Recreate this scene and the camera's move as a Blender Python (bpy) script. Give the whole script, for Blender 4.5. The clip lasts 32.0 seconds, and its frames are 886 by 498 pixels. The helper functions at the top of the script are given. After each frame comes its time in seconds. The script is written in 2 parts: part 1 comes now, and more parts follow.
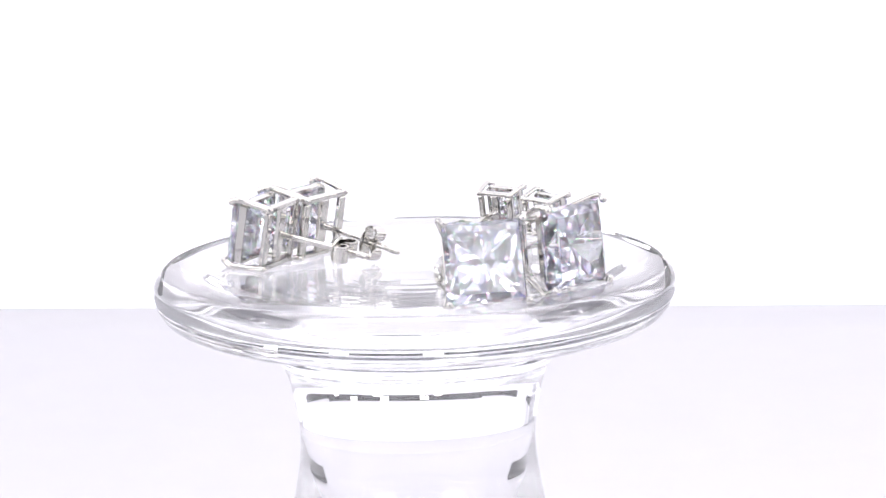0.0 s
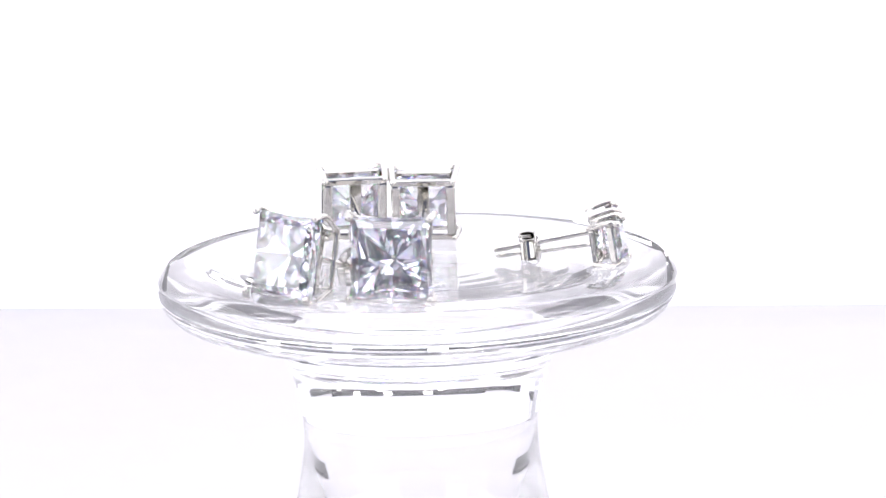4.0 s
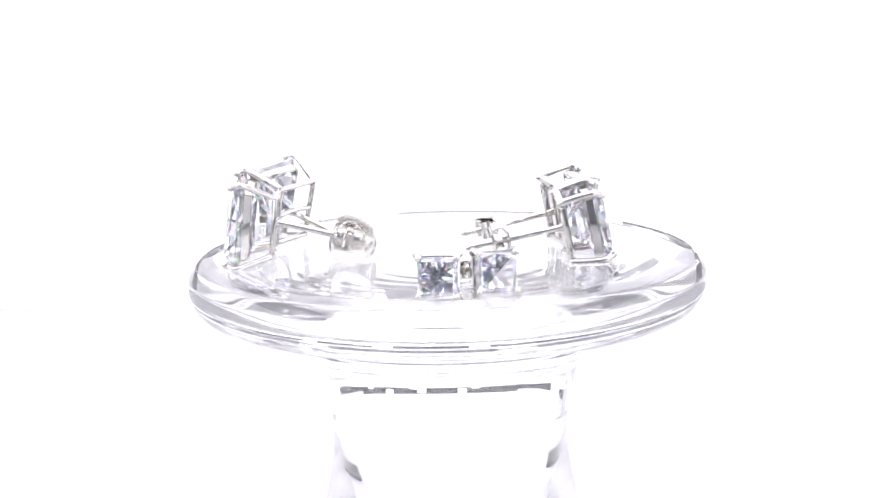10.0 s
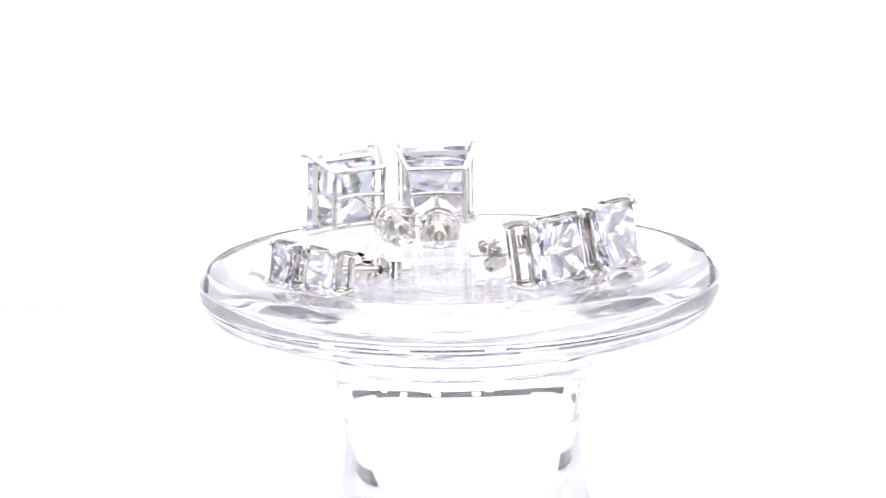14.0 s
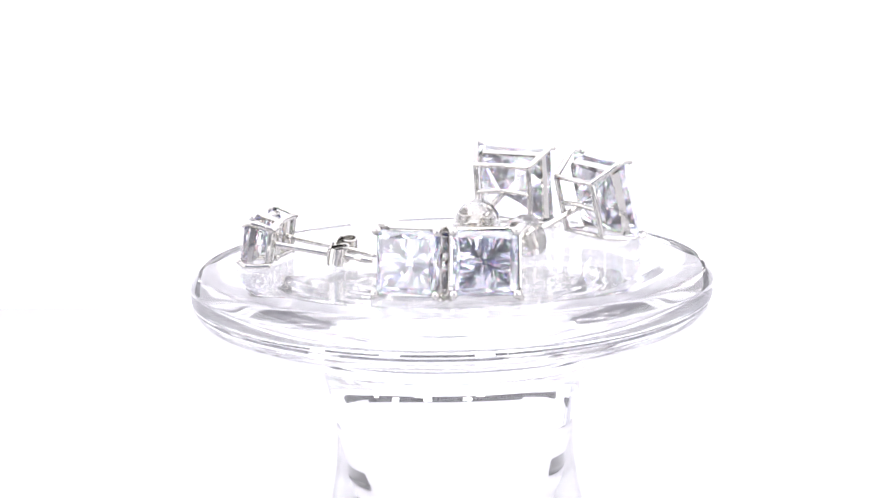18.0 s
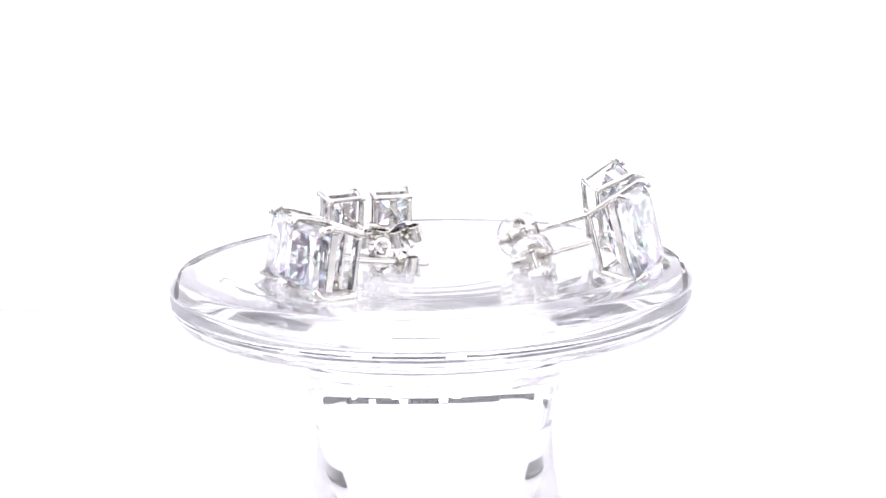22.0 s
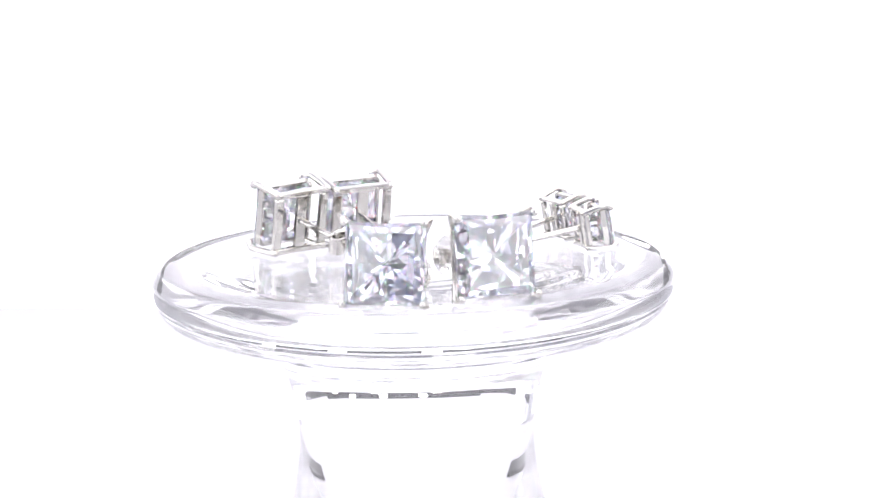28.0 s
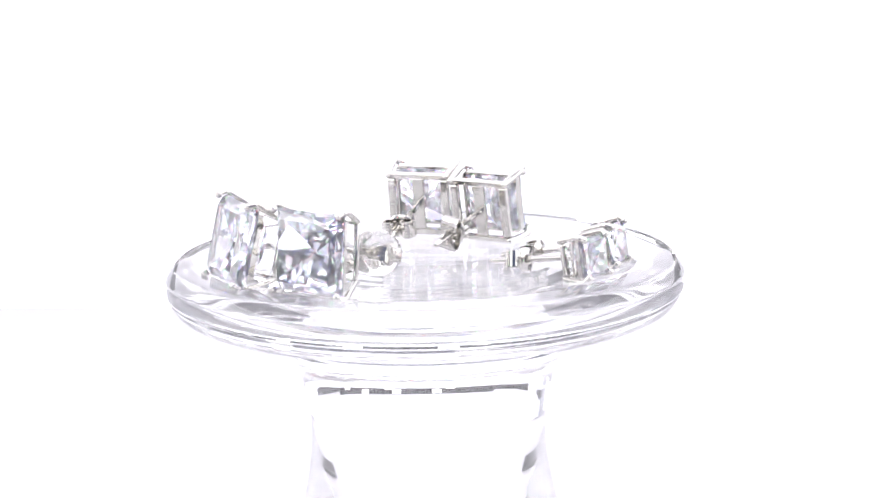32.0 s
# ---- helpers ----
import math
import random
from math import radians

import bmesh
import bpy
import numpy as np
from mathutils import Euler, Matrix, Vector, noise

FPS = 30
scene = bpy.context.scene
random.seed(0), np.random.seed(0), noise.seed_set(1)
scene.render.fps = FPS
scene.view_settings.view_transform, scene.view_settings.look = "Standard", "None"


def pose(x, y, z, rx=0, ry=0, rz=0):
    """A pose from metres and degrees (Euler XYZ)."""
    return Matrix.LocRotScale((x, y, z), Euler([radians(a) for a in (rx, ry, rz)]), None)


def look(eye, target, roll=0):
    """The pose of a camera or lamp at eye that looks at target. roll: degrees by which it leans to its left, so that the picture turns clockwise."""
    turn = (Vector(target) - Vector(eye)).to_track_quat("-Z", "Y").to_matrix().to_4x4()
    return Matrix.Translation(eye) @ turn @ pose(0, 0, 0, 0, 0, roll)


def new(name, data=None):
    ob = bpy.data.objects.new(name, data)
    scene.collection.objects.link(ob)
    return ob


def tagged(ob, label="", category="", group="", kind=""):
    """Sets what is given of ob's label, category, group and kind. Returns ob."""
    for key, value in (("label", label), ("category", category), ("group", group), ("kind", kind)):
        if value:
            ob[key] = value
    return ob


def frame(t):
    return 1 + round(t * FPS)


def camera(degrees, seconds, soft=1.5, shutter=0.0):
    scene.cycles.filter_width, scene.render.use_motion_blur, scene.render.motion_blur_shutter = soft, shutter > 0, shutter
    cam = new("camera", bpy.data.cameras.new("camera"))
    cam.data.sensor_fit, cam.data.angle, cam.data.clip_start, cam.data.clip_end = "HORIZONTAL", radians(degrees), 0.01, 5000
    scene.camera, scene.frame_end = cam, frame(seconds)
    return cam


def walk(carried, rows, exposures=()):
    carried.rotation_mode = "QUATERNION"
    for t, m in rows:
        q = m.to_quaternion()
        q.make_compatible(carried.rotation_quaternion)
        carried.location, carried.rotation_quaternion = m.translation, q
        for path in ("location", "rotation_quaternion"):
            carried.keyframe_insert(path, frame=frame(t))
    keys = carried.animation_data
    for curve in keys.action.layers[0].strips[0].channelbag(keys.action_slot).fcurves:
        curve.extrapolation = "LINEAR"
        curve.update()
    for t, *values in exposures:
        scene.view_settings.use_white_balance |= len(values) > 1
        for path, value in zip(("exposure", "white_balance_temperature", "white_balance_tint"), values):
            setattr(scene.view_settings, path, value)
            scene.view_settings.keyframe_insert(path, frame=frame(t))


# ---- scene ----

# ============ camera: stands still, about half a metre from the turning stand ============
MM = 0.001
PLATE_Z = 0.055                       # where the jewellery rests, above the white floor sheet
cam = camera(10.2415, 32.0, soft=1.6)
EYE = Vector((0.0, -0.56424, PLATE_Z + 0.1164))
TILT, PAN = radians(11.4721), radians(0.0859)
AIM = EYE + Vector((math.sin(PAN) * math.cos(TILT), math.cos(PAN) * math.cos(TILT), -math.sin(TILT)))
walk(cam, [(0.0, look(EYE, AIM, -1.227)), (32.0, look(EYE, AIM, -1.227))],
     exposures=[(0.0, -0.71), (2.5, -0.68), (6.0, -0.56), (10.0, -0.50), (32.0, -0.50)])

# turning: one turn in about 26.1 s, clockwise from above
SPEED = 2 * math.pi / 26.135


def turned(t):
    """The turn of the stand at t seconds."""
    return Matrix.Rotation(-SPEED * (t - 16.0), 4, "Z")


# ============ world and light: a white light tent in a dim room ============
world = bpy.data.worlds.new("world")
scene.world = world
world.use_nodes = True
world.node_tree.nodes["Background"].inputs[0].default_value = (0.52, 0.60, 1.0, 1)
world.node_tree.nodes["Background"].inputs[1].default_value = 0.40

TENT_TOP = 0.46
panel = bpy.data.lights.new("tent_light", "AREA")
panel.shape, panel.size, panel.size_y, panel.energy = "RECTANGLE", 0.52, 0.22, 1.45
panel.color = (1.0, 0.985, 1.0)
lamp = new("tent_light", panel)
lamp.matrix_world = look((0, -0.01, TENT_TOP - 0.075), (0, 0.04, 0.0))


# ============ materials ============
def material(name, colour, rough=0.5, metal=0.0, **more):
    m = bpy.data.materials.new(name)
    m.use_nodes = True
    b = m.node_tree.nodes["Principled BSDF"]
    b.inputs["Base Color"].default_value = (*colour, 1)
    b.inputs["Roughness"].default_value = rough
    b.inputs["Metallic"].default_value = metal
    for key, value in more.items():
        b.inputs[key.replace("_", " ")].default_value = value
    return m


def grain(m, scale, strength, distance, rough=None):
    """Fine relief and, where rough is given, uneven gloss, at two sizes."""
    nt = m.node_tree
    b = nt.nodes["Principled BSDF"]
    co = nt.nodes.new("ShaderNodeTexCoord")
    fine, wide = nt.nodes.new("ShaderNodeTexNoise"), nt.nodes.new("ShaderNodeTexNoise")
    fine.inputs["Scale"].default_value, wide.inputs["Scale"].default_value = scale, scale / 9
    fine.inputs["Detail"].default_value = 4
    mix = nt.nodes.new("ShaderNodeMath")
    mix.operation = "ADD"
    bump = nt.nodes.new("ShaderNodeBump")
    bump.inputs["Strength"].default_value, bump.inputs["Distance"].default_value = strength, distance
    for n in (fine, wide):
        nt.links.new(co.outputs["Object"], n.inputs["Vector"])
    nt.links.new(fine.outputs["Fac"], mix.inputs[0])
    nt.links.new(wide.outputs["Fac"], mix.inputs[1])
    nt.links.new(mix.outputs[0], bump.inputs["Height"])
    nt.links.new(bump.outputs["Normal"], b.inputs["Normal"])
    if rough:
        spread = nt.nodes.new("ShaderNodeMapRange")
        spread.inputs["To Min"].default_value, spread.inputs["To Max"].default_value = rough
        nt.links.new(wide.outputs["Fac"], spread.inputs["Value"])
        nt.links.new(spread.outputs[0], b.inputs["Roughness"])
    return m


def clear(name, ior, rough=0.0, tint=(1, 1, 1), fire=0.0, spread=0.05, thin=0.0):
    """Glass. fire: the share of light whose index differs from red to blue by spread; thin: the share that passes unbent."""
    m = bpy.data.materials.new(name)
    m.use_nodes = True
    nt = m.node_tree
    nt.nodes.remove(nt.nodes["Principled BSDF"])
    out = nt.nodes["Material Output"]

    def pane(colour, n):
        g = nt.nodes.new("ShaderNodeBsdfGlass")
        g.inputs["Color"].default_value = (*colour, 1)
        g.inputs["IOR"].default_value, g.inputs["Roughness"].default_value = n, rough
        return g.outputs[0]

    made = pane([(1 - fire) * c for c in tint], ior)
    if fire:
        for k in range(3):
            add = nt.nodes.new("ShaderNodeAddShader")
            nt.links.new(made, add.inputs[0])
            nt.links.new(pane([fire * tint[k] if k == j else 0.0 for j in range(3)], ior + spread * (k - 1)), add.inputs[1])
            made = add.outputs[0]
    if thin:
        mix, straight = nt.nodes.new("ShaderNodeMixShader"), nt.nodes.new("ShaderNodeBsdfTransparent")
        mix.inputs[0].default_value = thin
        nt.links.new(made, mix.inputs[1])
        nt.links.new(straight.outputs[0], mix.inputs[2])
        made = mix.outputs[0]
    nt.links.new(made, out.inputs["Surface"])
    return m


def glow(name, colour, strength):
    m = bpy.data.materials.new(name)
    m.use_nodes = True
    b = m.node_tree.nodes["Principled BSDF"]
    b.inputs["Emission Color"].default_value = (*colour, 1)
    b.inputs["Emission Strength"].default_value = strength
    return m


TABLE = grain(material("grey_table_laminate", (0.16, 0.16, 0.175), 0.45), 900, 0.15, 0.0002, (0.4, 0.55))
# glow added to this sheet so that the background turns pure white
GLOW_SHEET = grain(material("glowing_white_sheet", (0.83, 0.82, 0.865), 0.5, Emission_Color=(1.0, 0.985, 1.0, 1), Emission_Strength=0.7), 900, 0.12, 0.0002, (0.45, 0.6))
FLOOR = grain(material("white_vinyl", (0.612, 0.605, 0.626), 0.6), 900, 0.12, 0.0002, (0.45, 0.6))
FABRIC = grain(material("white_tent_fabric", (0.82, 0.81, 0.875), 0.8), 1500, 0.3, 0.0004)
SIDES = grain(material("white_side_fabric", (0.78, 0.77, 0.82), 0.8), 1500, 0.3, 0.0004)
CLOTH = grain(material("pale_front_fabric", (0.80, 0.79, 0.86), 0.8), 1500, 0.3, 0.0004)
SILVER = grain(material("rhodium_silver", (0.62, 0.605, 0.57), 0.05, 1.0), 2600, 0.05, 0.00004, (0.03, 0.08))
GLASS = clear("clear_pressed_glass", 1.50, tint=(0.992, 0.991, 0.994), thin=0.07)
STONE = clear("cut_zirconia", 2.15, tint=(0.976, 0.980, 1.0), fire=0.02, spread=0.13, thin=0.045)
SILICONE = clear("clear_silicone", 1.41, rough=0.06, tint=(0.96, 0.955, 0.945), thin=0.08)
LED_CELL = glow("bright_led_cell", (1.0, 0.97, 0.93), 45.0)
LED = glow("led_cell", (1.0, 0.98, 0.97), 9.0)
FRONT_FILL = glow("front_fill_glow", (0.97, 0.97, 1.0), 2.8)
SIDE_FILL = glow("side_fill_glow", (0.98, 0.98, 1.0), 1.8)
HOUSING = grain(material("black_housing", (0.02, 0.02, 0.021), 0.6), 500, 0.2, 0.0002)
BLACK = grain(material("matt_black", (0.02, 0.02, 0.021), 0.7), 500, 0.2, 0.0002)
ALLOY = grain(material("anodised_bar", (0.5, 0.5, 0.52), 0.35, 1.0), 700, 0.1, 0.0001)


# ============ mesh helpers ============
def mesh_of(name, bm, mat, smooth=True):
    bmesh.ops.recalc_face_normals(bm, faces=bm.faces)
    me = bpy.data.meshes.new(name)
    bm.to_mesh(me)
    bm.free()
    me.materials.append(mat)
    if smooth:
        me.polygons.foreach_set("use_smooth", [True] * len(me.polygons))
    return me


def part(name, bm, mat, parent, label="", smooth=True):
    ob = new(name, mesh_of(name, bm, mat, smooth))
    ob.parent = parent
    if label:
        tagged(ob, label)
    return ob


def lathe(profile, segments=96, close=False):
    """A solid of revolution round z, from (radius, z) pairs; a radius of 0 closes it at the axis."""
    bm = bmesh.new()
    rings = []
    for r, z in profile:
        if r < 1e-9:
            rings.append([bm.verts.new((0, 0, z))])
        else:
            rings.append([bm.verts.new((r * math.cos(a), r * math.sin(a), z)) for a in (2 * math.pi * k / segments for k in range(segments))])
    pairs = list(zip(rings, rings[1:])) + ([(rings[-1], rings[0])] if close else [])
    for a, b in pairs:
        for k in range(segments):
            j = (k + 1) % segments
            f = [a[k % len(a)], a[j % len(a)], b[j % len(b)], b[k % len(b)]]
            f = list(dict.fromkeys(f))
            if len(f) > 2:
                bm.faces.new(f)
    return bm


def spline(points, steps=6):
    """A smooth line through points."""
    pts = [Vector(q) for q in points]
    out = []
    for i in range(len(pts) - 1):
        a, b, c, d = pts[max(i - 1, 0)], pts[i], pts[i + 1], pts[min(i + 2, len(pts) - 1)]
        for k in range(steps):
            t = k / steps
            out.append(0.5 * ((2 * b) + (c - a) * t + (2 * a - 5 * b + 4 * c - d) * t * t + (3 * b - a - 3 * c + d) * t ** 3))
    return out + [pts[-1]]


def wire(bm, path, radii, sides=10, flat=1.0, up=Vector((0, 0, 1))):
    """A wire with round ends along path; flat squeezes it along up."""
    path = [Vector(q) for q in path]
    if not isinstance(radii, (list, tuple)):
        radii = [radii] * len(path)
    rings = []

    def ring(c, d, r):
        x = d.cross(up)
        if x.length < 1e-6:
            x = d.cross(Vector((1, 0, 0)))
        x.normalize()
        y = x.cross(d).normalized()
        rings.append([bm.verts.new(c + (x * math.cos(a) + y * math.sin(a) * flat) * r) for a in (2 * math.pi * k / sides for k in range(sides))])

    last = len(path) - 1
    for i, c in enumerate(path):
        d = (path[min(i + 1, last)] - path[max(i - 1, 0)]).normalized()
        if i == 0:
            for f, g in ((0.95, 0.3), (0.6, 0.8)):
                ring(c - d * radii[0] * f, d, radii[0] * g)
        ring(c, d, radii[i])
        if i == last:
            for f, g in ((0.6, 0.8), (0.95, 0.3)):
                ring(c + d * radii[i] * f, d, radii[i] * g)
    for a, b in zip(rings, rings[1:]):
        for k in range(sides):
            bm.faces.new((a[k], a[(k + 1) % sides], b[(k + 1) % sides], b[k]))
    bm.faces.new(rings[0][::-1])
    bm.faces.new(rings[-1])
    return bm


def ball(bm, c, r, flat=1.0):
    made = bmesh.ops.create_uvsphere(bm, u_segments=12, v_segments=8, radius=r)
    for v in made["verts"]:
        v.co = Vector((v.co.x, v.co.y * flat, v.co.z)) + Vector(c)


def box(bm, lo, hi, bevel=0.0):
    made = bmesh.ops.create_cube(bm, size=1.0)
    lo, hi = Vector(lo), Vector(hi)
    for v in made["verts"]:
        v.co = Vector(((v.co.x + 0.5) * (hi.x - lo.x) + lo.x, (v.co.y + 0.5) * (hi.y - lo.y) + lo.y, (v.co.z + 0.5) * (hi.z - lo.z) + lo.z))
    if bevel:
        edges = list({e for v in made["verts"] for e in v.link_edges})
        bmesh.ops.bevel(bm, geom=edges, offset=bevel, segments=2, affect="EDGES", profile=0.5)
    return bm


def square_band(bm, half, y0, y1, thick, cz, taper=0.0):
    """A square hoop of flat metal round the y axis, between y0 and y1."""
    rings = []
    for h, y in ((half, y0), (half - taper, y1), (half - taper - thick, y1), (half - thick, y0)):
        c = h * 0.12
        corners = [(h, h - c), (h - c, h), (-h + c, h), (-h, h - c), (-h, -h + c), (-h + c, -h), (h - c, -h), (h, -h + c)]
        rings.append([bm.verts.new((x, y, cz + z)) for x, z in corners])
    for a, b in zip(rings, rings[1:] + rings[:1]):
        for k in range(8):
            bm.faces.new((a[k], a[(k + 1) % 8], b[(k + 1) % 8], b[k]))
    return bm


# ============ the setting ============
def sheet(name, profile, x0, x1, mat, label, thick=0.004):
    """A floor that sweeps up into a wall: a profile of (y, z) drawn out along x."""
    bm = bmesh.new()
    line = [Vector((0, y, z)) for y, z in profile]
    rows = []
    for i, q in enumerate(line):
        d = (line[min(i + 1, len(line) - 1)] - line[max(i - 1, 0)]).normalized()
        out = Vector((0, d.z, -d.y)) * thick
        rows.append([bm.verts.new((x, v.y, v.z)) for v in (q, q + out) for x in (x0, x1)])
    for a, b in zip(rows, rows[1:]):
        for i, j in ((0, 1), (1, 3), (3, 2), (2, 0)):
            bm.faces.new((a[i], a[j], b[j], b[i]))
    bm.faces.new([rows[0][k] for k in (0, 2, 3, 1)])
    bm.faces.new([rows[-1][k] for k in (0, 1, 3, 2)])
    ob = new(name, mesh_of(name, bm, mat))
    ob.data.set_sharp_from_angle(angle=radians(30))
    return tagged(ob, label, kind="structure")


BACK = 0.222
SKEW = Matrix.Rotation(radians(-4.6), 4, "Z")       # the sweep stands a little askew to the lens
CURVE = 0.008
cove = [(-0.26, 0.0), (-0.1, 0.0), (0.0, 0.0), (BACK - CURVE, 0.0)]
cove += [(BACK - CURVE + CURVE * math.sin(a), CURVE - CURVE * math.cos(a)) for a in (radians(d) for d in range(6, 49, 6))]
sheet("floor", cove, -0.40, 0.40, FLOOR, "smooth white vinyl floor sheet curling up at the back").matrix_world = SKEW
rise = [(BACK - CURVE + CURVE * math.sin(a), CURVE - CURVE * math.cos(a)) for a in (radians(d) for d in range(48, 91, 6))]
sheet("backdrop", rise + [(BACK, 0.15), (BACK, 0.30), (BACK, TENT_TOP)], -0.40, 0.40, GLOW_SHEET, "white sheet behind the stand with a glow added to whiten it").matrix_world = SKEW


def slab(name, lo, hi, mat, label):
    bm = box(bmesh.new(), lo, hi)
    return tagged(new(name, mesh_of(name, bm, mat, False)), label, kind="structure")


slab("wall_east", (0.402, -0.44, -0.004), (0.412, BACK + 0.06, TENT_TOP), SIDES, "white fabric side of the light tent")
slab("wall_west", (-0.412, -0.44, -0.004), (-0.402, BACK + 0.06, TENT_TOP), SIDES, "white fabric side of the light tent")
slab("ceiling", (-0.412, -0.44, TENT_TOP + 0.002), (0.412, BACK + 0.06, TENT_TOP + 0.012), FABRIC, "white fabric top of the light tent")
# added front cloth, unseen; its wide lens opening is sized for the stones' dark facets
slab("wall_front_west", (-0.412, -0.452, -0.004), (-0.175, -0.442, TENT_TOP + 0.012), CLOTH, "unseen pale grey fabric front added beside the lens opening")
slab("wall_front_east", (0.175, -0.452, -0.004), (0.412, -0.442, TENT_TOP + 0.012), CLOTH, "unseen pale grey fabric front added beside the lens opening")
slab("wall_front_top", (-0.175, -0.452, 0.30), (0.175, -0.442, TENT_TOP + 0.012), CLOTH, "unseen pale grey fabric front added above the lens opening")
slab("table", (-0.8, -0.85, -0.05), (0.8, 0.55, -0.008), TABLE, "grey table top under the tent")


def glass_line_bar():
    """A dark bar added on the backdrop, above the picture, with two rows of small lamps in it."""
    # unseen; placed so that the glass shows dark lines with bright spots
    bar = new("glass_line_bar")
    bar.matrix_world = SKEW @ Matrix.Translation((0, BACK, 0.060))
    tagged(bar, "unseen dark bar with small lamps, added for the lines in the glass", "light bar")
    part("housing", box(bmesh.new(), (-0.1, -0.007, 0.0), (0.1, -0.001, 0.032), 0.001), HOUSING, bar, "matt black housing", False)
    for x, z0, z1 in ((-0.028, 0.002, 0.018), (0.012, 0.002, 0.018), (0.050, 0.001, 0.016), (-0.042, 0.022, 0.028), (0.021, 0.022, 0.028), (0.081, 0.022, 0.028)):
        part("lamp_panel", box(bmesh.new(), (x - 0.004, -0.0085, z0), (x + 0.004, -0.0068, z1), 0.0004), LED, bar, "glowing white lamp panel", False)
    for x in (-0.15, 0.15):
        part("end_plate", box(bmesh.new(), (x - 0.055, -0.0095, 0.008), (x + 0.055, -0.0065, 0.033), 0.001), HOUSING, bar, "matt black end plate", False)
        part("bracket", box(bmesh.new(), (x - 0.006, -0.0068, 0.014), (x + 0.006, 0.0002, 0.022)), ALLOY, bar, "", False)
    return bar


glass_line_bar()


def led_strip(y, count):
    """A narrow strip of bright cells on the underside of the tent top."""
    thing = new("led_strip")
    thing.location = (0, y, TENT_TOP + 0.002)
    tagged(thing, "narrow strip of bright white lamps on the tent top", "led strip", "strips on the tent top")
    part("strip_board", box(bmesh.new(), (-0.30, -0.011, -0.004), (0.30, 0.011, 0.0), 0.0008), ALLOY, thing, "", False)
    cell = None
    for k in range(count):
        x = -0.285 + 0.57 * k / (count - 1)
        if cell is None:
            cell = mesh_of("lamp_cell", box(bmesh.new(), (-0.005, -0.005, -0.0065), (0.005, 0.005, -0.0038), 0.0006), LED_CELL, False)
        ob = new("lamp_cell", cell)
        ob.parent = thing
        ob.location = (x, 0, 0)
    return thing


led_strip(-0.20, 13)
led_strip(-0.32, 13)


def softbox(x, turn):
    """A flat light panel, added as fill, that stands against a side of the tent."""
    # never in view; its glow lightens the glass rim and the stones
    thing = new("softbox")
    thing.matrix_basis = pose(x, -0.05, 0.0, 0, 0, turn)
    tagged(thing, "flat white glowing fill panel added against the tent side", "softbox", "softboxes of the tent")
    part("diffuser", box(bmesh.new(), (-0.003, -0.23, 0.045), (0.0, 0.23, 0.345)), SIDE_FILL, thing, "glowing white fill panel", False)
    for y0, y1, z0, z1 in ((-0.24, 0.24, 0.030, 0.045), (-0.24, 0.24, 0.345, 0.360), (-0.24, -0.23, 0.045, 0.345), (0.23, 0.24, 0.045, 0.345)):
        part("frame_rail", box(bmesh.new(), (-0.008, y0, z0), (0.006, y1, z1), 0.0015), ALLOY, thing, "", False)
    for y in (-0.2, 0.2):
        part("foot", box(bmesh.new(), (-0.03, y - 0.008, 0.0), (0.004, y + 0.008, 0.0305), 0.002), ALLOY, thing, "", False)
    return thing


softbox(0.392, 0)
softbox(-0.392, 180)


def front_fill_panel(x, z, w, h, label):
    """An added light panel on feet against the tent front, beside the lens opening."""
    # fill glow out of view, put here to brighten the stones
    thing = new("front_fill_panel")
    thing.location = (x, -0.436, z)
    tagged(thing, label, "studio light", "front studio lights")
    part("diffuser", box(bmesh.new(), (-w, 0.0, 0.005), (w, 0.003, h)), FRONT_FILL, thing, "glowing white fill panel", False)
    for x0, x1, z0, z1 in ((-w - 0.005, w + 0.005, 0.0, 0.005), (-w - 0.005, w + 0.005, h, h + 0.005), (-w - 0.005, -w, 0.005, h), (w, w + 0.005, 0.005, h)):
        part("frame_rail", box(bmesh.new(), (x0, -0.004, z0), (x1, 0.006, z1), 0.001), ALLOY, thing, "", False)
    for q in (-0.7 * w, 0.7 * w):
        part("foot", box(bmesh.new(), (q - 0.006, -0.004, -z), (q + 0.006, 0.02, 0.0002), 0.0015), ALLOY, thing, "", False)
    return thing


for side in (0.285, -0.285):
    front_fill_panel(side, 0.025, 0.105, 0.340, "upright white glowing panel on feet, added beside the opening to brighten the stones")


def dark_spot_board(x):
    """An unseen black board, added beside the backdrop to put a dark spot in the glass."""
    thing = new("dark_spot_board")
    thing.matrix_world = SKEW @ Matrix.Translation((x, BACK - 0.012, 0.0))
    tagged(thing, "unseen matt black board added for a dark spot in the glass", "black board", "black flags")
    part("board", box(bmesh.new(), (-0.045, -0.0025, 0.062), (0.045, 0.0025, 0.084), 0.0008), BLACK, thing, "", False)
    part("stem", box(bmesh.new(), (-0.002, -0.002, 0.003), (0.002, 0.002, 0.0625)), ALLOY, thing, "slim metal stem", False)
    part("foot", box(bmesh.new(), (-0.02, -0.03, 0.0), (0.02, 0.006, 0.004), 0.001), BLACK, thing, "", False)
    return thing


dark_spot_board(-0.325)


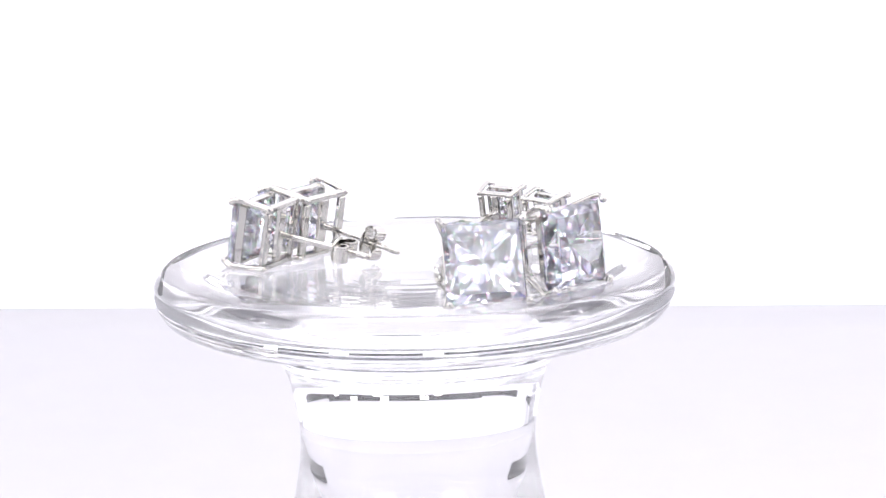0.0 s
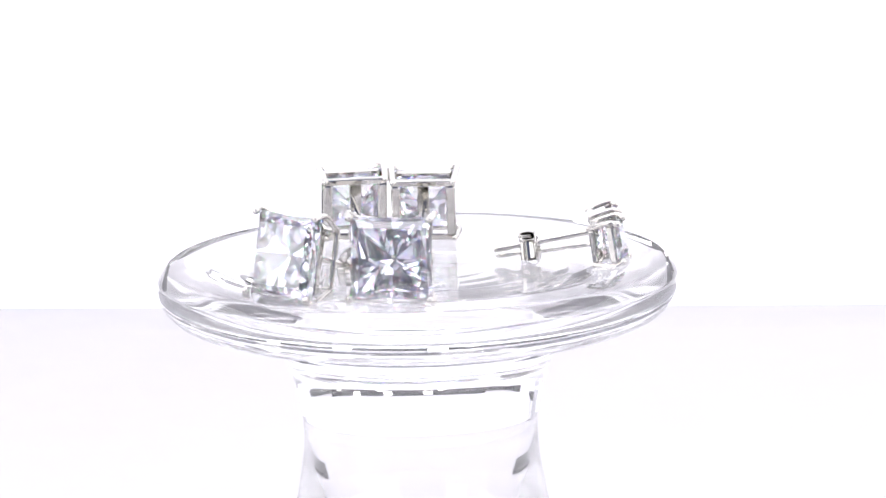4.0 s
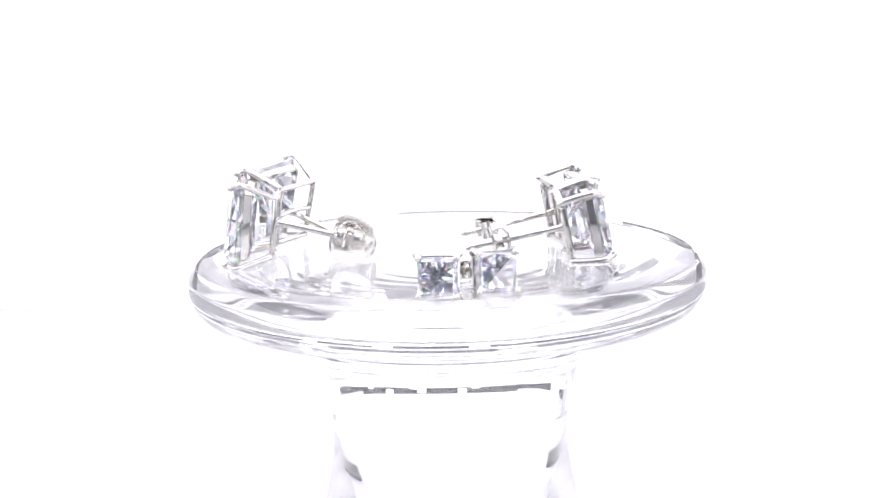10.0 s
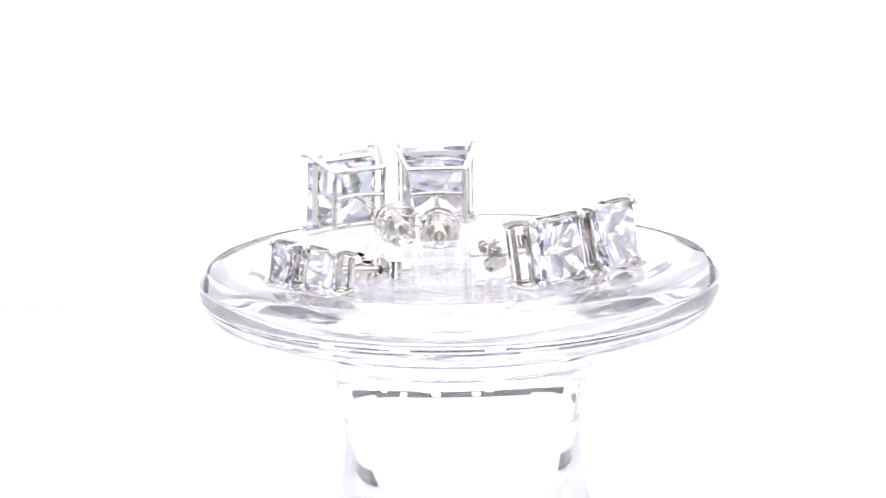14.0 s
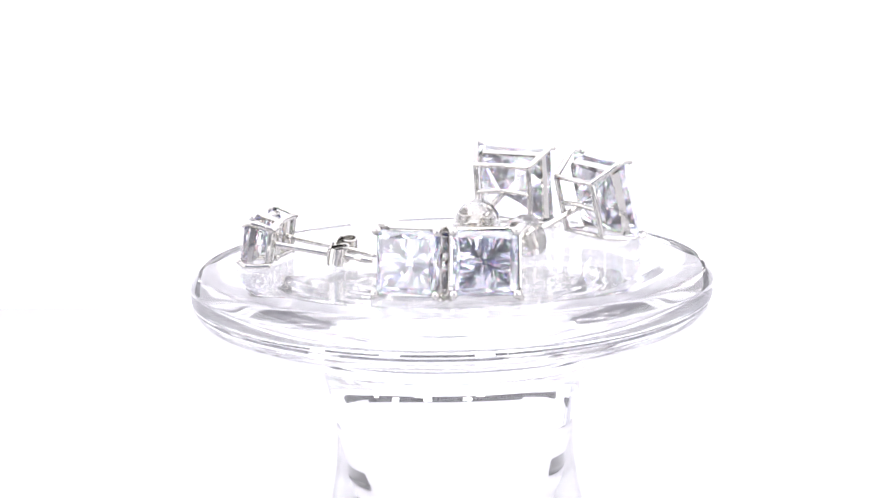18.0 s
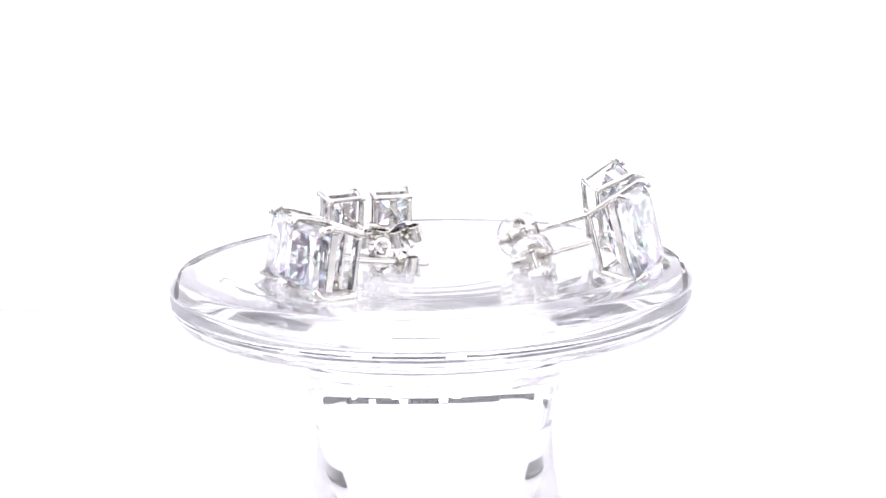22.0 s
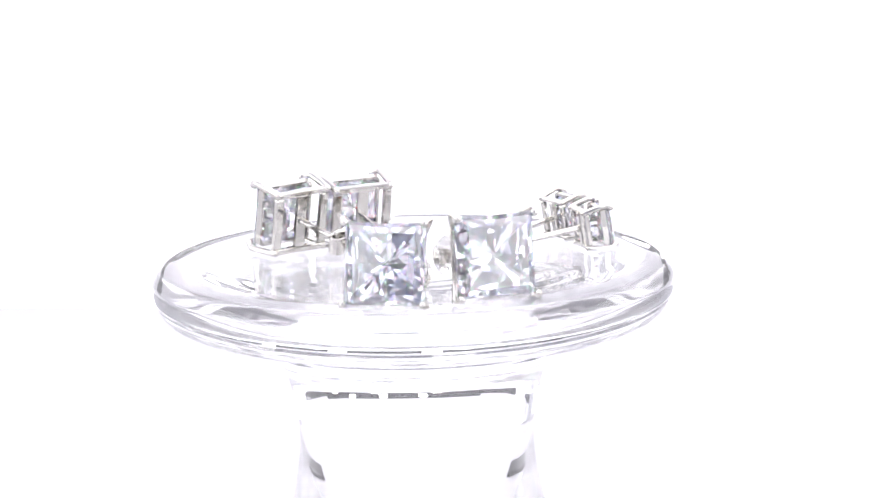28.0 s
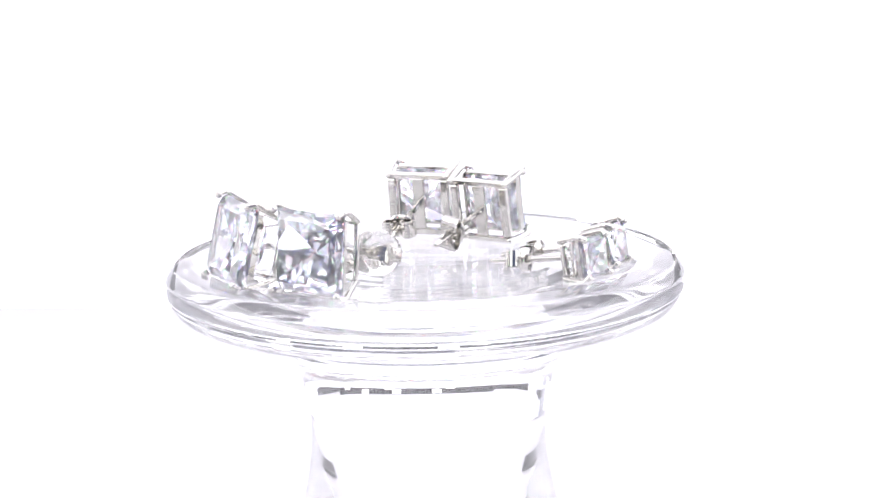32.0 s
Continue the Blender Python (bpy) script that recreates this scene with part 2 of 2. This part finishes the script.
def block(x, y, turn):
    """A small black block added on the sweep, out of the picture at the side of the stand."""
    # placed only so that the stem shows dark marks near its edges
    bm = box(bmesh.new(), (-0.012, -0.0055, 0.0), (0.012, 0.0055, 0.003), 0.001)
    ob = new("stem_mark_block", mesh_of("stem_mark_block", bm, BLACK, False))
    ob.matrix_basis = pose(x, y, 0.0, 0, 0, turn)
    return tagged(ob, "small unseen black block added for the dark marks in the stem", "weight", "black weights")


block(0.036, 0.039, -58)
block(-0.040, 0.041, 62)


# ============ the glass stand ============
def glass_stand():
    rim = [(0, -0.35), (10, -0.25), (18, 0.0), (25.07, 0.4), (28.15, 0.71), (30.82, 0.57), (32.0, 0.25), (33.05, -0.97), (33.28, -1.78), (33.05, -3.6), (32.2, -5.1), (31.2, -6.0)]
    under = [(29.4, -6.75), (27.0, -7.1), (24.0, -7.25), (21.6, -7.7), (19.7, -8.9), (18.4, -10.25), (17.5, -11.45), (16.9, -12.55), (16.5, -13.55), (16.2, -14.55), (15.9, -15.75), (15.6, -17.3)]
    stem = [(15.1, -20.5), (15.15, -24), (15.7, -28), (17.0, -34), (19.4, -41), (23.0, -48), (27.2, -54), (30.5, -57.5), (31.2, -59.4), (30.6, -60.15)]
    outer = spline([(r, 0, z) for r, z in rim + under + stem], 12)
    for q in outer:                    # fine rings under the plate, shaped to fit thin lines in the camera's view
        for z, high, wide in ((-9.9, 0.02, 0.16), (-10.8, 0.025, 0.14)):
            q.x += high * math.exp(-((q.z - z) / wide) ** 2)
        if q.z > -1 and 5 < q.x < 27:  # faint ripples on the plate
            q.z += 0.014 * math.sin(2 * math.pi * q.x / 3.3)
    prof = [(max(q.x, 0) * 0.914 * MM, q.z * 0.914 * MM) for q in outer + [Vector((0, 0, -60.15))]]
    whole = lathe(prof, 360)
    bmesh.ops.recalc_face_normals(whole, faces=whole.faces)
    thing = new("glass_stand")
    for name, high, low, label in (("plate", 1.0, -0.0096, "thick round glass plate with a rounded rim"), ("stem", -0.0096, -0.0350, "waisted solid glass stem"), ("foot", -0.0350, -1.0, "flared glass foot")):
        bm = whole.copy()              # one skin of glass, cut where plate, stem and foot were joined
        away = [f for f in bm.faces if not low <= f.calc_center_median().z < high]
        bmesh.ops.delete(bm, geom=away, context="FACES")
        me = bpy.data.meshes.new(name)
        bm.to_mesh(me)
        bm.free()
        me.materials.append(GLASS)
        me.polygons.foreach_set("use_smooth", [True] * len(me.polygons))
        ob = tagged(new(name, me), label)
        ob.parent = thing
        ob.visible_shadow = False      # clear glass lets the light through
    whole.free()
    return tagged(thing, "clear glass pedestal stand with a thick rounded plate and solid stem", "display stand")


# ============ stud earrings ============
# each is built with its front prong tips on y = 0 and z from 0 to its size; the post runs along +y
def princess(g, cz, y_table, y_girdle, y_culet, bold):
    """A square brilliant: flat table, stepped crown, thin girdle, sides drawn in a little, chevron pavilion with few large or more small facets."""
    bm = bmesh.new()
    corner = lambda i, h: (h * (1, -1, -1, 1)[i % 4], h * (1, 1, -1, -1)[i % 4])
    at = lambda xz, y: bm.verts.new((xz[0], y, cz + xz[1]))
    mid = lambda a, b: ((a[0] + b[0]) / 2, (a[1] + b[1]) / 2)
    hy = y_girdle - y_table
    table = [at(corner(i, 0.74 * g), y_table) for i in range(4)]
    step = [at(corner(i, 0.90 * g), y_table + 0.50 * hy) for i in range(4)]
    stepm = [at(mid(corner(i, 0.865 * g), corner(i + 1, 0.865 * g)), y_table + 0.40 * hy) for i in range(4)]
    top = [at(corner(i, g), y_girdle) for i in range(4)]
    topm = [at(mid(corner(i, 0.965 * g), corner(i + 1, 0.965 * g)), y_girdle) for i in range(4)]
    gy = y_girdle + 0.03 * g
    low = [at(corner(i, g), gy) for i in range(4)]
    lowm = [at(mid(corner(i, 0.965 * g), corner(i + 1, 0.965 * g)), gy) for i in range(4)]
    depth = y_culet - gy
    diag = [[at(corner(i, g * (1 - t)), gy + depth * d) for i in range(4)] for t, d in ((0.36, 0.47), (0.72, 0.79))]
    culet = bm.verts.new((0, y_culet, cz))
    bm.faces.new(table)
    for i in range(4):
        j = (i + 1) % 4
        for f in ((table[i], table[j], stepm[i]), (table[i], stepm[i], step[i]), (table[j], step[j], stepm[i]),
                  (step[i], stepm[i], topm[i], top[i]), (step[j], top[j], topm[i], stepm[i]),
                  (top[i], topm[i], lowm[i], low[i]), (topm[i], top[j], low[j], lowm[i])):
            bm.faces.new(f)
        for a, e in ((i, j), (j, i)):
            p, q = corner(a, g), mid(corner(i, 0.965 * g), corner(j, 0.965 * g))
            g1, g2 = (at((p[0] + (q[0] - p[0]) * t, p[1] + (q[1] - p[1]) * t), gy) for t in (0.36, 0.70))
            cut = [(low[a], g1, diag[0][a]), (diag[0][a], g1, g2), (diag[0][a], g2, diag[1][a]), (diag[1][a], g2, lowm[i]), (diag[1][a], lowm[i], culet)]
            if bold:
                bm.verts.remove(g2)
                cut = [(low[a], g1, diag[0][a]), (diag[0][a], g1, lowm[i]), (diag[0][a], lowm[i], diag[1][a]), (diag[1][a], lowm[i], culet)]
            for f in cut:
                bm.faces.new(f)
    bmesh.ops.remove_doubles(bm, verts=bm.verts, dist=1e-7)
    for v in bm.verts:
        if v.co.y > gy + 1e-6 or v.co.y < y_girdle - 1e-6:      # cut by hand: no two facets quite alike
            v.co += Vector((random.uniform(-1, 1), random.uniform(-0.5, 0.5), random.uniform(-1, 1))) * 0.038 * g
    return bm


def butterfly_back(parent, y, cz, size, lean):
    """A pressed metal scroll back that grips the post at y."""
    k = size
    plate = bmesh.new()
    prof = [(0.42, 0.0), (0.62, -0.30), (0.75, -0.30), (0.95, -0.02), (1.55, 0.0), (1.62, 0.10), (1.55, 0.2), (0.9, 0.2), (0.42, 0.22)]
    plate = lathe([(r * k * MM, z * k * MM) for r, z in prof], 28, close=True)
    for v in plate.verts:
        v.co = Vector((v.co.x * 1.25, v.co.z, v.co.y))
    turn = Matrix.Translation((0, y, cz)) @ Matrix.Rotation(radians(lean), 4, "Y")
    plate.transform(turn)
    back = part("butterfly_back", plate, SILVER, parent, "silver butterfly scroll back")
    for side in (1, -1):
        bm = bmesh.new()
        path = []
        for n in range(33):
            a = -0.5 * math.pi + n / 32 * 1.72 * math.pi
            r = (1.10 - 0.34 * n / 32) * k
            path.append((side * (1.22 * k + r * math.cos(a)) , (1.18 * k + r * math.sin(a))))
        rows = []
        w, th = 1.12 * k, 0.13 * k
        for n, (x, yy) in enumerate(path):
            a, b = path[max(n - 1, 0)], path[min(n + 1, len(path) - 1)]
            d = Vector((b[0] - a[0], b[1] - a[1])).normalized()
            nx, ny = -d.y * th, d.x * th
            ww = w * (0.86 + 0.14 * math.sin(math.pi * n / 32))
            rows.append([bm.verts.new(Vector((x + sx * nx, yy + sx * ny, sz * ww)) * MM) for sx, sz in ((1, 1), (1, -1), (-1, -1), (-1, 1))])
        for a, b in zip(rows, rows[1:]):
            for q in range(4):
                bm.faces.new((a[q], a[(q + 1) % 4], b[(q + 1) % 4], b[q]))
        bm.faces.new(rows[0])
        bm.faces.new(rows[-1])
        bm.transform(turn)
        curl = part("curl", bm, SILVER, back)
        curl.data.set_sharp_from_angle(angle=radians(40))
    return back


def silicone_back(parent, y, cz):
    prof = [(0.45, 0.0), (1.75, 0.0), (2.35, 0.3), (2.65, 1.0), (2.65, 2.0), (2.5, 3.0), (2.1, 3.9), (1.45, 4.5), (0.75, 4.75), (0.45, 4.7)]
    bm = lathe([(q.x * MM, q.z * MM) for q in spline([(r, 0, z) for r, z in prof], 3)], 48, close=True)
    for v in bm.verts:
        v.co = Vector((v.co.x, y + v.co.z, cz + v.co.y))
    dome = part("silicone_back", bm, SILICONE, parent, "clear silicone dome back")
    tube = lathe([(r * MM, z * MM) for r, z in ((0.44, 0.6), (0.72, 0.6), (0.78, 0.8), (0.78, 3.0), (0.7, 3.2), (0.44, 3.2))], 20, close=True)
    for v in tube.verts:
        v.co = Vector((v.co.x, y + v.co.z, cz + v.co.y))
    part("metal_insert", tube, SILVER, dome, "silver tube inside the dome")
    for side in (1, -1):
        rows, bm = [], bmesh.new()
        for n in range(25):
            a = -0.5 * math.pi + n / 24 * 1.7 * math.pi
            r = 0.62 - 0.14 * n / 24
            c, q = Vector((side * (0.95 + r * math.cos(a)), 1.75 + r * math.sin(a))), Vector((side * math.cos(a), math.sin(a))) * 0.07
            rows.append([bm.verts.new(Vector((c.x + u * q.x, y / MM + c.y + u * q.y, cz / MM + w * 0.75)) * MM) for u, w in ((1, 1), (1, -1), (-1, -1), (-1, 1))])
        for e, f in zip(rows, rows[1:]):
            for k in range(4):
                bm.faces.new((e[k], e[(k + 1) % 4], f[(k + 1) % 4], f[k]))
        bm.faces.new(rows[0])
        bm.faces.new(rows[-1])
        part("metal_curl", bm, SILVER, dome, "silver curl inside the dome", False)
    return dome


def stud(label, group, s, depth, back, wire_r, gallery, post_len, soft_back, lean=0.0, droop=0.0, grip=0.58):
    """s: spacing of the front tips; back: side of the rear frame, in millimetres."""
    thing = new("stud_earring")
    tagged(thing, label, "earring", group)
    s, depth, back, r, post_len = (v * MM for v in (s, depth, back, wire_r, post_len))
    h, b, c = s / 2, back / 2, s / 2
    g = h * 0.985
    part("stone", princess(g, c, -0.05 * s, 0.085 * s, depth * 0.97, soft_back), STONE, thing, "square princess-cut clear stone", False)
    for sx in (1, -1):
        for sz in (1, -1):
            p = lambda x, y, z: (sx * x, y, c + sz * z)
            path = spline([p(h - 0.5 * r, -0.35 * r, h - 0.5 * r), p(h, 0.05 * depth, h + 0.05 * r), p(h + 0.4 * r, 0.2 * depth, h + 0.55 * r),
                           p((h + b) / 2 + 0.35 * r, 0.58 * depth, (h + b) / 2 + 0.45 * r), p(b, depth, b)], 5)
            rad = [r * (1.0 + 0.35 * max(0, 1 - n / 4)) for n in range(len(path))]
            bm = wire(bmesh.new(), path, rad, 10)
            part("prong", bm, SILVER, thing)
    g0, g1 = gallery
    at = lambda q: h + (b - h) * q - 0.1 * r
    bm = square_band(bmesh.new(), at(g0), g0 * depth, g1 * depth, 0.28 * MM, c, at(g0) - at(g1))
    part("gallery", bm, SILVER, thing, "flat square silver gallery behind the stone", False)
    rear = bmesh.new()
    if soft_back:
        q = [(b, b), (-b, b), (-b, -b), (b, -b)]
        for i in range(4):
            (x0, z0), (x1, z1) = q[i], q[(i + 1) % 4]
            wire(rear, [(x0, depth, c + z0), (x1, depth, c + z1)], r * 0.95, 10)
        part("rear_frame", rear, SILVER, thing)
        bar = wire(bmesh.new(), spline([(-b, depth, c), (0, depth + 0.1 * MM, c + 0.3 * MM), (b, depth, c)], 6), r * 0.9, 10)
        part("cross_bar", bar, SILVER, thing)
    else:
        # a flat cast plate with two tall windows
        w, e, th = 0.15 * s, 0.095 * s, 0.6 * MM
        o = b + 0.6 * r
        for x0, x1 in ((-o, -o + w), (o - w, o)):
            box(rear, (x0, depth - th, c - o + e), (x1, depth + 0.0001, c + o - e), 0.2 * MM)
        for z0, z1 in ((c - o, c - o + e), (c + o - e, c + o)):
            box(rear, (-o, depth - th * 1.1, z0), (o, depth + 0.00014, z1), 0.12 * MM)
        part("rear_frame", rear, SILVER, thing, "flat silver rear frame with two windows", False)
        bar = box(bmesh.new(), (-0.095 * s, depth - th * 0.8, c - o + e * 0.9), (0.095 * s, depth + 0.00006, c + o - e * 0.9), 0.1 * MM)
        part("cross_bar", bar, SILVER, thing, "", False)
    pr = 0.38 * MM
    post = bmesh.new()
    n = 26
    path = [(0, depth + post_len * k / n, c) for k in range(n + 1)]
    rad = [pr * (1.35 if k == 0 else 0.78 if k in (n - 5, n - 4) else 0.9 if k == n else 1.0) for k in range(n + 1)]
    wire(post, path, rad, 12)
    part("post", post, SILVER, thing)
    if soft_back:
        silicone_back(thing, depth + post_len * 0.60, c)
    else:
        butterfly_back(thing, depth + post_len * grip, c, 0.88, lean)
    if droop:
        bent = Matrix.Translation((0, depth, c)) @ Matrix.Rotation(radians(-droop), 4, "X") @ Matrix.Translation((0, -depth, -c))
        for ob in thing.children_recursive:
            if ob.name.split(".")[0] in ("post", "silicone_back", "metal_insert", "metal_curl"):
                ob.data.transform(bent)
    return thing


BIG = dict(s=9.54, depth=5.1, back=6.78, wire_r=0.37, gallery=(0.30, 0.46), post_len=11.5, soft_back=True)
MIDDLE = dict(s=7.54, depth=4.8, back=7.17, wire_r=0.43, gallery=(0.20, 0.38), post_len=11.3, soft_back=False)
SMALL = dict(s=4.75, depth=3.3, back=4.30, wire_r=0.34, gallery=(0.20, 0.38), post_len=11.4, soft_back=False)


def stood(x, y, facing, back_tilt, z):
    """The pose of a stud whose stone faces that way, in degrees, and leans back; millimetres."""
    a, d = radians(facing), radians(back_tilt)
    n, up = Vector((math.cos(a), math.sin(a), 0)), Vector((0, 0, 1))
    ax, ay, az = Vector((-n.y, n.x, 0)), -n * math.cos(d) - up * math.sin(d), up * math.cos(d) - n * math.sin(d)
    m = Matrix((ax, ay, az)).transposed().to_4x4()
    m.translation = (x * MM, y * MM, PLATE_Z + z * MM)
    return m


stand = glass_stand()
PAIR = "square stud earrings on the glass stand"
big = "large square clear-stone stud, silver prongs, clear silicone back"
middle = "medium square clear-stone stud in silver basket with butterfly back"
small = "small square clear-stone stud in silver basket with butterfly back"
# each earring and its rest pose on the stand
MOVERS = [
    (stud(big.replace("large", "large leaning"), PAIR, droop=5.0, **BIG), stood(12.48, 23.68, 63.6, 12.94, 0.77)),
    (stud(big.replace("large", "large upright"), PAIR, droop=8.0, **BIG), stood(-0.94, 24.16, 94.8, 5.07, 0.82)),
    (stud(middle, PAIR, lean=4, grip=0.66, **MIDDLE), stood(15.22, -17.36, -66.45, 9.34, 0.90)),
    (stud(middle, PAIR, lean=78, **MIDDLE), stood(6.26, -19.63, -78.25, 10.22, 0.65)),
    (stud(small, PAIR, lean=14, **SMALL), stood(-21.88, -2.94, 184.07, 7.93, 0.69)),
    (stud(small, PAIR, lean=-3, **SMALL), stood(-20.19, -9.58, 198.09, 9.01, 0.99)),
]
centre = turned(0.0).inverted() @ Vector((-0.00255, -0.00090, PLATE_Z))
MOVERS.append((stand, Matrix.Translation(centre)))


def motions():
    for thing, rest in MOVERS:
        walk(thing, [(0.5 * k, turned(0.5 * k) @ rest) for k in range(65)])


motions()
